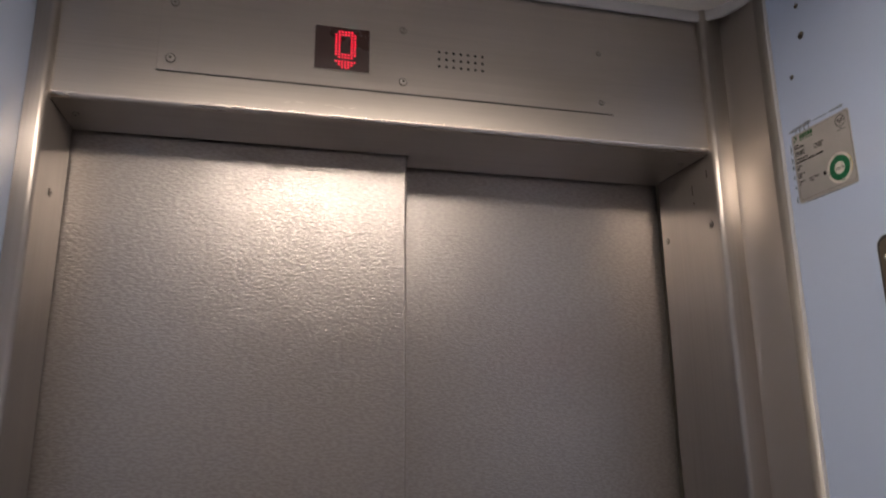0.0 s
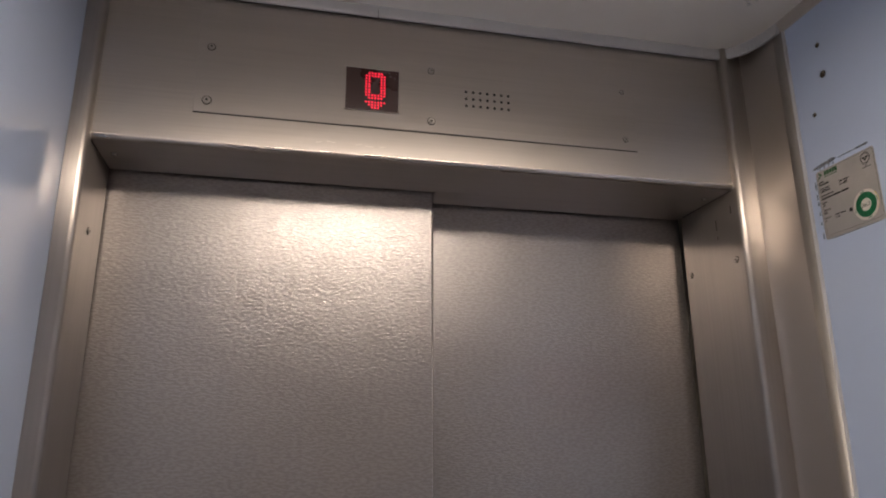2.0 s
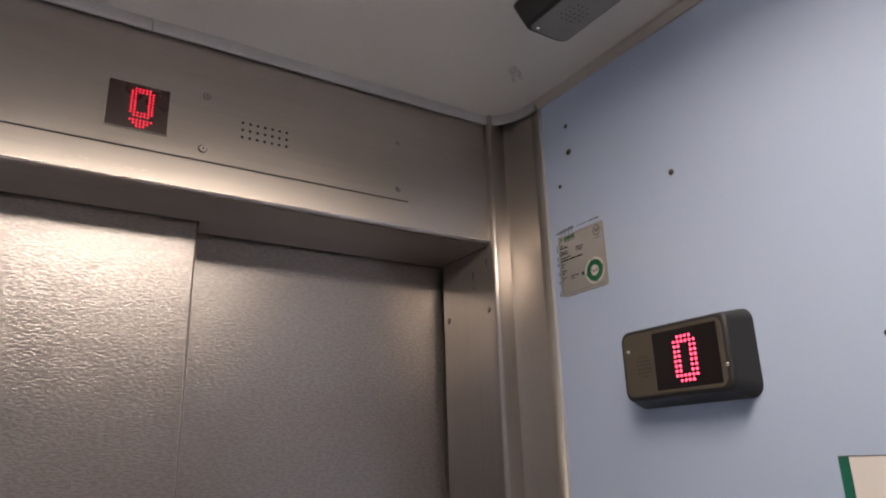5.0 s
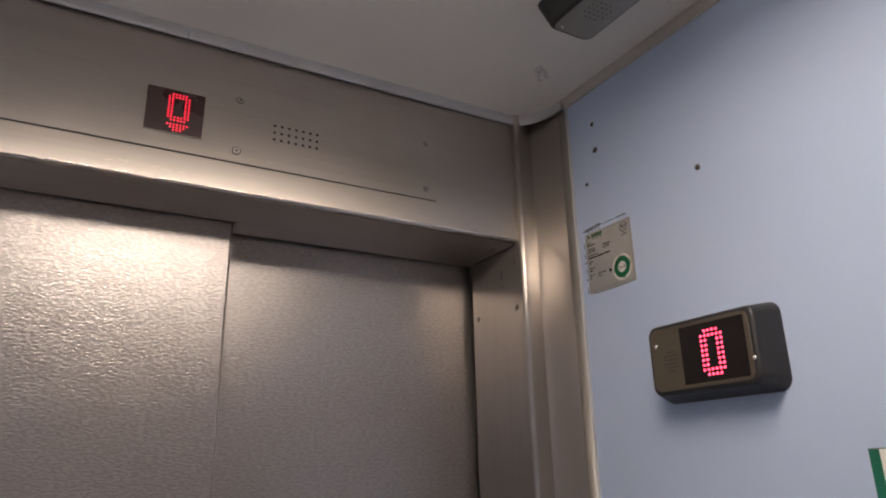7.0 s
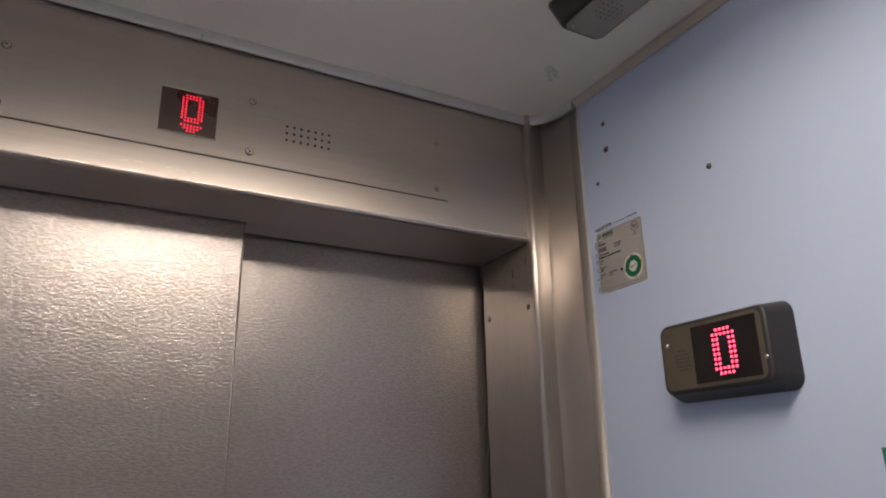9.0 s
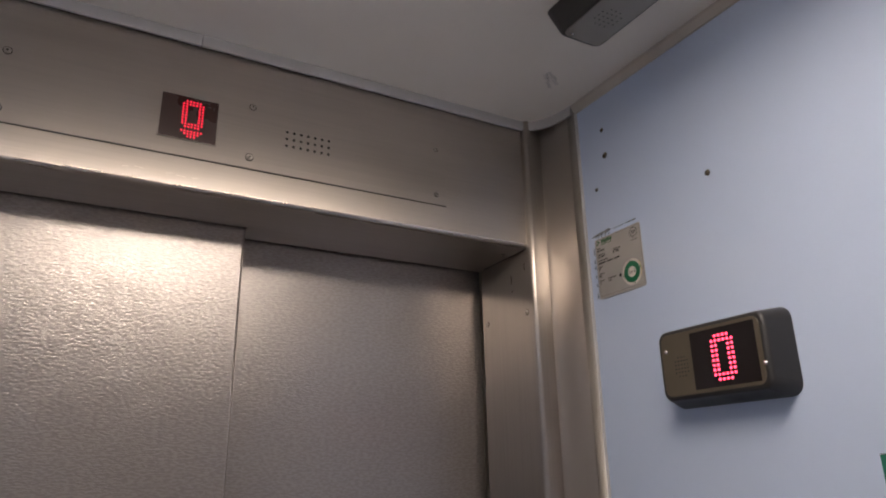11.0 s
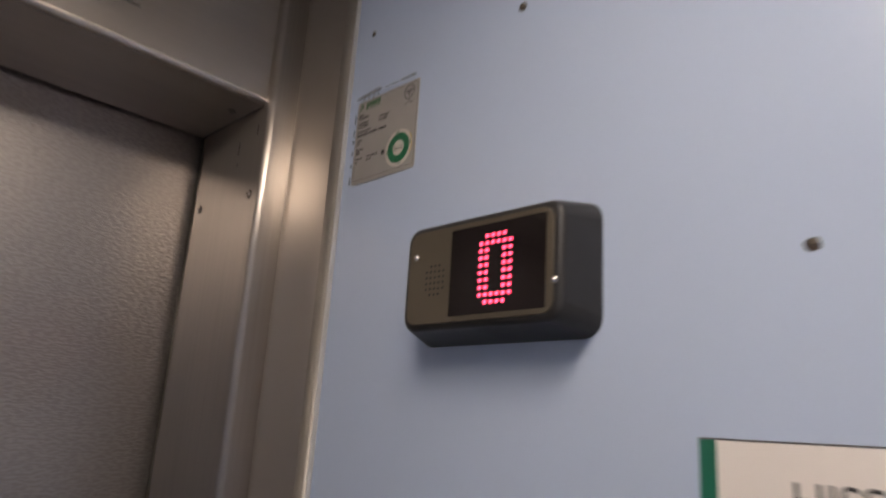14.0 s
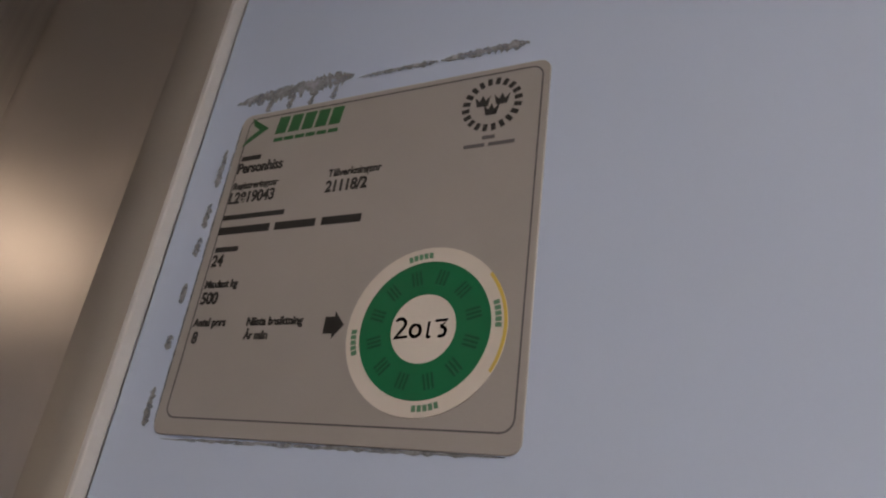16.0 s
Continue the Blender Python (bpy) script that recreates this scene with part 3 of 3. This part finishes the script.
def bar(y0, y1, z, h, material=PRINT_DARK, name="print_bar"):
    x0, yy = on_label(y0, z)
    x1, _ = on_label(y1, z)
    return part(name, box(min(x0, x1), max(x0, x1), yy - h / 2, yy + h / 2, ZP, ZP + 0.0001), material, lab)


def line(text, y, z, size, squeeze=0.92, bold=0.00002):
    x, yy = on_label(y, z)
    return words(text, size, x, yy, ZP + 0.00008, PRINT_DARK, lab, "print_line", "LEFT", squeeze, 0.0, bold)


bar(-0.1130, -0.1200, 1.9703, 0.0015)
line("Personhiss", -0.1125, 1.9668, 0.0048, 0.80, 0.00012)
line("Registreringsnr", -0.1128, 1.9608, 0.0032, 0.82, 0.00006)
line("L2819043", -0.1125, 1.9568, 0.0050, 0.82, 0.00012)
line("Tillverkningsnr", -0.1458, 1.9609, 0.0032, 0.86, 0.00006)
line("21118/2", -0.1458, 1.9567, 0.0048, 0.82, 0.00012)
bar(-0.1125, -0.1338, 1.9507, 0.0015)
for a, b in ((-0.1122, -0.1300), (-0.1318, -0.1450), (-0.1470, -0.1590)):
    bar(a, b, 1.9465, 0.0023)
bar(-0.1130, -0.1210, 1.9407, 0.0015)
line("24", -0.1130, 1.9372, 0.0048, 0.82, 0.00012)
line("Maxlast kg", -0.1130, 1.9303, 0.0031, 0.86, 0.00008)
line("500", -0.1130, 1.9262, 0.0047, 0.82, 0.00012)
line("Antal pers", -0.1130, 1.9195, 0.0031, 0.84, 0.00008)
line("8", -0.1138, 1.9153, 0.0044, 0.82, 0.00012)
line("Nästa besiktning", -0.1308, 1.9194, 0.0031, 0.84, 0.00008)
line("År mån", -0.1310, 1.9158, 0.0030, 0.82, 0.00008)
ax, ay = on_label(-0.1573, 1.9180)
part("arrow", prism([(ax - 0.0026, ay - 0.0021), (ax, ay - 0.0021), (ax, ay - 0.0034), (ax + 0.0029, ay), (ax, ay + 0.0034), (ax, ay + 0.0021), (ax - 0.0026, ay + 0.0021)], ZP, ZP + 0.0001), PRINT_DARK, lab)
# round emblem: a ring of short bars round plain crown shapes
ex, ey = on_label(-0.1912, 1.9750)
for i in range(20):
    a = radians(18 * i + 9)
    b = box(-0.0006, 0.0006, -0.0010, 0.0010, 0, 0.0001)
    b.transform(Matrix.Translation((ex + 0.0070 * math.cos(a), ey + 0.0070 * math.sin(a), ZP)) @ Matrix.Rotation(a - math.pi / 2, 4, "Z"))
    part("emblem_mark", b, PRINT_DARK, lab)
for dx, dy in ((-0.0026, 0.0012), (0.0026, 0.0012), (0.0, -0.0016)):
    part("emblem_crown", prism([(ex + dx - 0.0021, ey + dy + 0.0015), (ex + dx - 0.0014, ey + dy - 0.0015), (ex + dx + 0.0014, ey + dy - 0.0015), (ex + dx + 0.0021, ey + dy + 0.0015), (ex + dx + 0.0008, ey + dy), (ex + dx, ey + dy + 0.0018), (ex + dx - 0.0008, ey + dy)], ZP, ZP + 0.0001), PRINT_DARK, lab)
bar(-0.1897, -0.1930, 1.9652, 0.0010, PRINT_GREY)
bar(-0.1850, -0.1905, 1.9631, 0.0010, PRINT_GREY)
bar(-0.1915, -0.1982, 1.9631, 0.0010, PRINT_GREY)

# year sticker
sx, sy = on_label(-0.1812, 1.9166)
st = part("year_sticker", disc(sx, sy, 0.0196, 0.0006, 0.00085, 48), WHITE_STICKER, lab, "round white and green year sticker")
part("green_ring", disc(sx, sy, 0.0160, 0.00085, 0.0010, 48, r0=0.0080), GREEN_STICKER, st)
part("yellow_edge", prism([(sx + 0.0196 * math.cos(radians(a)), sy + 0.0196 * math.sin(radians(a))) for a in range(-30, 41, 5)] + [(sx + 0.0188 * math.cos(radians(a)), sy + 0.0188 * math.sin(radians(a))) for a in range(40, -31, -5)], 0.00085, 0.0009), YELLOW_EDGE, st)
for i in range(12):
    a = radians(30 * i + 15)
    for s in (-0.9, 0.0, 0.9):
        b = box(-0.0003, 0.0003, -0.0018, 0.0018, 0, 0.00008)
        b.transform(Matrix.Translation((sx, sy, 0.0010)) @ Matrix.Rotation(a, 4, "Z") @ Matrix.Translation((s * 0.0011, 0.0122, 0)))
        part("month_mark", b, GREEN_DARK, st)
for i in range(4):
    for s in (-2, -1, 0, 1, 2):
        b = box(-0.0005, 0.0005, -0.0007, 0.0007, 0, 0.00006)
        b.transform(Matrix.Translation((sx, sy, 0.00085)) @ Matrix.Rotation(radians(90 * i + 10 + s * 4.2), 4, "Z") @ Matrix.Translation((0, 0.0176, 0)))
        part("rim_mark", b, RIM_GREEN, st)


def pen_stroke(pts, w, z):
    """A pen line of width w with rounded ends through the points."""
    bm = bmesh.new()
    n = len(pts)
    up, low = [], []
    for i, (x, y) in enumerate(pts):
        a, b = Vector(pts[max(i - 1, 0)]), Vector(pts[min(i + 1, n - 1)])
        d = (b - a).normalized()
        k = w / 2 * (0.75 if i in (0, n - 1) else 1.0)
        up.append(bm.verts.new((x - d.y * k, y + d.x * k, z)))
        low.append(bm.verts.new((x + d.y * k, y - d.x * k, z)))
    for i in range(n - 1):
        bm.faces.new((low[i], low[i + 1], up[i + 1], up[i]))
    bmesh.ops.solidify(bm, geom=bm.faces[:], thickness=0.00004)
    return bm


def arc(cx, cy, rx, ry, a0, a1, n=10):
    return [(cx + rx * math.cos(radians(a0 + (a1 - a0) * i / n)), cy + ry * math.sin(radians(a0 + (a1 - a0) * i / n))) for i in range(n + 1)]


U = 0.0011
for stroke in (arc(-5.2, 1.0, 1.2, 1.1, 150, -30) + [(-5.0, -0.7), (-6.3, -2.0), (-3.2, -1.7)],
               arc(-1.6, -0.5, 1.15, 1.25, 80, 440, 16),
               [(1.3, 1.4), (1.2, -2.0)],
               [(1.2, -2.0), (2.0, -1.7)],
               [(2.6, 1.5), (5.3, 1.7), (4.0, 0.4)] + arc(3.9, -0.7, 1.2, 1.0, 80, -110, 10)):
    part("handwritten_year", pen_stroke([(sx + U * x, sy + U * y) for x, y in stroke], 0.0008, 0.00096), PRINT_DARK, st)

# glue residue round the label
def smear(x0, x1, y0, h0, h1, seed, n=46, slope=0.0):
    rnd = random.Random(seed)
    up, low = [], []
    for i in range(n + 1):
        u = i / n
        x = x0 + (x1 - x0) * u
        mid = y0 + slope * u
        env = (h0 + (h1 - h0) * u) * min(1, 6 * u + 0.2, 6 * (1 - u) + 0.2)
        up.append((x, mid + env * rnd.uniform(0.45, 1.0)))
        low.append((x, mid - env * rnd.uniform(0.2, 1.0)))
    return prism(up + low[::-1], 0.00012, 0.0003)


gl = thing("glue_residue", right_face(XW, -0.1575, 1.9385), "grey torn glue residue round the label", "glue residue", kind="stuff")
part("smear", smear(-0.0535, -0.0110, 0.0535, 0.0022, 0.0042, 3, 70, 0.0022), RESIDUE, gl)
for k, (u, l) in enumerate(((-0.0400, 0.0050), (-0.0320, 0.0055), (-0.0240, 0.0060), (-0.0165, 0.0045))):
    b = smear(-l / 2, l / 2, 0.0, 0.0014, 0.0010, 50 + k, 16)
    b.transform(Matrix.Translation((u, 0.0508, -0.00004)) @ Matrix.Rotation(radians(78), 4, "Z"))
    part("smear", b, RESIDUE, gl)
part("smear", smear(-0.0090, 0.0160, 0.0545, 0.0007, 0.0012, 4), RESIDUE, gl)
part("smear", smear(0.0170, 0.0420, 0.0545, 0.0012, 0.0020, 6), RESIDUE, gl)
for k, (v, l) in enumerate(((0.030, 0.013), (0.014, 0.008), (0.004, 0.006), (-0.010, 0.006), (-0.024, 0.004), (-0.041, 0.010))):
    b = smear(-l / 2, l / 2, 0.0, 0.0016, 0.0012, 20 + k, 22)
    b.transform(Matrix.Translation((-0.0520, v, 0)) @ Matrix.Rotation(radians(90), 4, "Z"))
    part("smear", b, RESIDUE, gl)
for k, (x, y, l, h, a) in enumerate(((0.0, -0.0484, 0.090, 0.0007, 0.5), (-0.0488, 0.0, 0.090, 0.0006, 90))):
    b = smear(-l / 2, l / 2, 0.0, h * 0.7, h, 31 + k, 60)
    b.transform(Matrix.Translation((x, y, -0.00008)) @ Matrix.Rotation(radians(a), 4, "Z"))
    part("smear", b, RESIDUE, gl)

# ---- right wall: white sign with green edge ----
sign = thing("lift_sign", right_face(XW, -0.5770, 1.6195), "white lift name sign with a green edge", "sign")
part("plate", box(-0.0970, 0.0970, -0.0325, 0.0325, 0.0002, 0.0032, 0.0006), SIGN_WHITE, sign)
part("green_edge", box(-0.0970, -0.0868, -0.0325, 0.0325, 0.0033, 0.0037), SIGN_GREEN, sign)
part("dark_rim", box(-0.0972, 0.0972, 0.0326, 0.0335, 0.0002, 0.0034), PRINT_GREY, sign)
words("HISS B", 0.0255, -0.0475, 0.0030, 0.0034, PRINT_DARK, sign, "lettering", "LEFT", 0.93)

# ---- landing portal and stairwell beyond the door ----
portal = thing("landing_portal", Matrix.Identity(4), "light blue enamelled steel landing door frame", "door frame", kind="structure")
part("frame_side", box(-0.47, -0.374, 0.25, 0.30, 0.0, 1.937, 0.006), PORTAL_BLUE, portal)
part("frame_side", box(0.386, 0.47, 0.25, 0.30, 0.0, 1.937, 0.006), PORTAL_BLUE, portal)
part("frame_head", box(-0.47, 0.47, 0.25, 0.30, 1.9375, 2.02, 0.006), PORTAL_BLUE, portal)
part("head_notch", box(-0.36, 0.02, 0.244, 0.2498, 1.955, 2.0, 0.002), PORTAL_BLUE, portal)
for z in (1.78, 1.64):
    part("rivet", disc(0, 0, 0.006, 0, 0.003, 14, 0.001), CHROME, portal, at=(0, 0, 0)).matrix_local = front_face(-0.435, 0.2498, z)

SL, SR, SF, SB = -0.77, 2.88, 9.46, 0.42
ZS = 5.2
single("stairwell_floor", box(SL, SR, 0.236, 7.66, -0.2, -0.002), TERRAZZO, "grey terrazzo lobby floor", "floor")
single("stairwell_wall_left", box(SL - 0.15, SL, SB, SF, 0.0, ZS), PLASTER, "white plaster stairwell wall", "wall")
single("stairwell_wall_right", box(SR, SR + 0.15, SB, SF, 0.0, ZS), GREEN_WALL, "grey-green painted stairwell wall", "wall")
single("stairwell_wall_far", box(SL - 0.15, SR + 0.15, SF, SF + 0.15, 0.0, ZS), PLASTER, "white plaster end wall", "wall")
single("stairwell_wall_near_left", box(SL - 0.15, -0.395, 0.301, 0.419, 0.0, ZS), PLASTER, "white plaster wall beside the lift", "wall")
single("stairwell_wall_near_right", box(0.402, SR + 0.15, 0.301, 0.419, 0.0, ZS), PLASTER, "white plaster wall beside the lift", "wall")
single("stairwell_wall_over_door", box(-0.3945, 0.4015, 0.301, 0.419, 1.962, ZS), PLASTER, "white plaster wall over the lift", "wall")
single("stairwell_ceiling", box(SL - 0.15, SR + 0.15, 0.27, SF + 0.15, ZS, ZS + 0.2), PLASTER, "white plaster stairwell ceiling", "ceiling")
RISE, GO = 1.408 / 8, 0.28
flight = thing("stair_flight", Matrix.Identity(4), "grey terrazzo stair flight up to a landing", "stairs", kind="structure")
for i in range(8):
    y0 = 7.386 - (8 - i) * GO + GO
    part("step", join(box(1.2, 2.82, y0 - 0.28 + 0.28, y0 + GO, i * RISE, (i + 1) * RISE - 0.035, 0.003), box(1.2, 2.82, y0 - 0.02, y0 + GO, (i + 1) * RISE - 0.0345, (i + 1) * RISE, 0.006)), TERRAZZO, flight)
part("stringer", prism([(5.10, 0.0), (5.43, 0.0), (7.67, 1.40), (7.67, 1.56), (7.40, 1.56), (5.10, 0.12)], 0, 0.05), TERRAZZO, flight).matrix_local = Matrix(((0, 0, 1, 2.825), (1, 0, 0, 0), (0, 1, 0, 0), (0, 0, 0, 1)))
single("stair_landing", box(SL, SR, 7.67, SF, 1.17, 1.408), TERRAZZO, "grey terrazzo half landing", "landing")
single("baseboard", box(SL, SR, SF - 0.02, SF, 1.4085, 1.49), TERRAZZO, "low grey stone skirting", "baseboard")

upper = thing("upper_stair_flight", Matrix.Identity(4), "upper stair flight with smooth white soffit", "stairs", kind="structure")
part("soffit", prism([(7.67, 1.17), (7.67, 1.40), (3.4, 4.09), (3.4, 3.86)], 0, 1.72), PLASTER, upper).matrix_local = Matrix(((0, 0, 1, SL + 0.001), (1, 0, 0, 0), (0, 1, 0, 0), (0, 0, 0, 1)))
for i in range(15):
    part("step", box(SL + 0.001, 0.99, 7.66 - (i + 1) * GO, 7.66 - i * GO, 1.408 + i * RISE - 0.02, 1.408 + (i + 1) * RISE, 0.004), TERRAZZO, upper)

bal = thing("stair_balustrade", Matrix.Identity(4), "black sheet balustrade with varnished oak handrail", "balustrade")


def slanted(y0, z0, y1, z1, x, w, h):
    """A bar of width w and height h from (y0, z0) to (y1, z1) at x."""
    ln = math.hypot(y1 - y0, z1 - z0)
    b = box(-w / 2, w / 2, 0, ln, -h / 2, h / 2, min(w, h) * 0.2)
    b.transform(Matrix.Translation((x, y0, z0)) @ Matrix.Rotation(math.atan2(z1 - z0, y1 - y0), 4, "X"))
    return b


part("handrail", slanted(5.2, 0.96, 7.7, 2.42, 1.15, 0.045, 0.075), OAK, bal, "varnished oak handrail")
part("panel", prism([(5.25, 0.10), (7.65, 1.50), (7.65, 2.35), (5.25, 0.94)], 0, 0.02), BLACK_IRON, bal).matrix_local = Matrix(((0, 0, 1, 1.14), (1, 0, 0, 0), (0, 1, 0, 0), (0, 0, 0, 1)))
part("post", box(1.13, 1.17, 7.62, 7.66, 1.408, 2.4, 0.004), BLACK_IRON, bal)
part("post", box(1.13, 1.17, 5.22, 5.26, 0.0, 0.95, 0.004), BLACK_IRON, bal)
rail = thing("wall_handrail", Matrix.Identity(4), "oak handrail on brackets along the green wall", "handrail")
part("rail", slanted(5.4, 1.18, 8.1, 2.62, 2.80, 0.045, 0.06), OAK, rail)
for y in (5.8, 6.8, 7.8):
    part("bracket", box(2.80, 2.8795, y - 0.012, y + 0.012, 1.18 + (y - 5.4) * 0.533 - 0.06, 1.18 + (y - 5.4) * 0.533 - 0.035, 0.003), BLACK_IRON, rail)

cab = thing("fire_hose_cabinet", front_face(2.13, SF, 2.45), "white steel wall cabinet with red hose sign", "cabinet")
part("body", box(-0.37, 0.37, -0.53, 0.53, 0.0005, 0.02, 0.004), WHITE_PAINT, cab)
cd = part("door", box(-0.34, 0.34, -0.50, 0.50, 0.0205, 0.035, 0.004), WHITE_PAINT, cab)
part("latch", box(0.28, 0.30, -0.05, 0.03, 0.0352, 0.045, 0.003), BLACK_IRON, cd)
rs = part("red_sign", box(-0.10, 0.16, 0.20, 0.40, 0.0352, 0.038, 0.001), RED_SIGN, cd, "red sign with white dome")
part("white_dome", prism([(0.03 + 0.08 * math.cos(radians(a)), 0.30 + 0.07 * math.sin(radians(a))) for a in range(0, 181, 15)], 0.0381, 0.0386), WHITE_PAINT, rs)
part("white_bars", join(box(-0.05, 0.11, 0.272, 0.288, 0.0381, 0.0386), box(-0.05, 0.11, 0.245, 0.260, 0.0381, 0.0386)), WHITE_PAINT, rs)

gw = thing("glass_block_window", right_face(SR, 7.3, 3.75), "frosted glass block window high in the green wall", "window")
part("window_frame", box(-1.66, -1.58, -0.55, 0.55, 0.001, 0.03, 0.004), BLACK_IRON, gw)
for i in range(14):
    for j in range(5):
        part("glass_block", plate(-1.45 + i * 0.2, -0.4 + j * 0.2, 0.188, 0.188, 0.02, 0.001, 0.025, 0.006, 2), GLASS_BLOCK, gw)

door = thing("side_door", Matrix(((0, 0, 1, SL), (1, 0, 0, 2.0), (0, 1, 0, 0), (0, 0, 0, 1))), "white painted side door with closer arm", "door")
part("door_panel", box(-0.45, 0.45, 0.0, 2.05, 0.001, 0.04, 0.003), WHITE_PAINT, door)
part("closer_body", box(-0.40, -0.18, 1.90, 1.96, 0.041, 0.09, 0.006), SCREW_STEEL, door)
part("closer_arm", box(-0.30, 0.25, 1.965, 1.985, 0.06, 0.075, 0.003), CHROME, door)
part("lock_plate", box(0.36, 0.40, 0.98, 1.14, 0.041, 0.046, 0.002), CHROME, door)
part("door_handle", box(0.24, 0.39, 1.09, 1.11, 0.06, 0.075, 0.004), CHROME, door)

for x, y, z in ((1.9, 8.6, ZS), (0.9, 2.6, ZS)):
    sl = thing("stairwell_lamp", Matrix.Translation((x, y, z)), "round lit ceiling lamp in the stairwell", "ceiling light", "stairwell lamps")
    part("base", disc(0, 0, 0.17, -0.03, 0.0, 32), WHITE_PAINT, sl)
    part("shade", disc(0, 0, 0.15, -0.09, -0.0305, 32), STAIR_GLOW, sl, "lit opal shade")
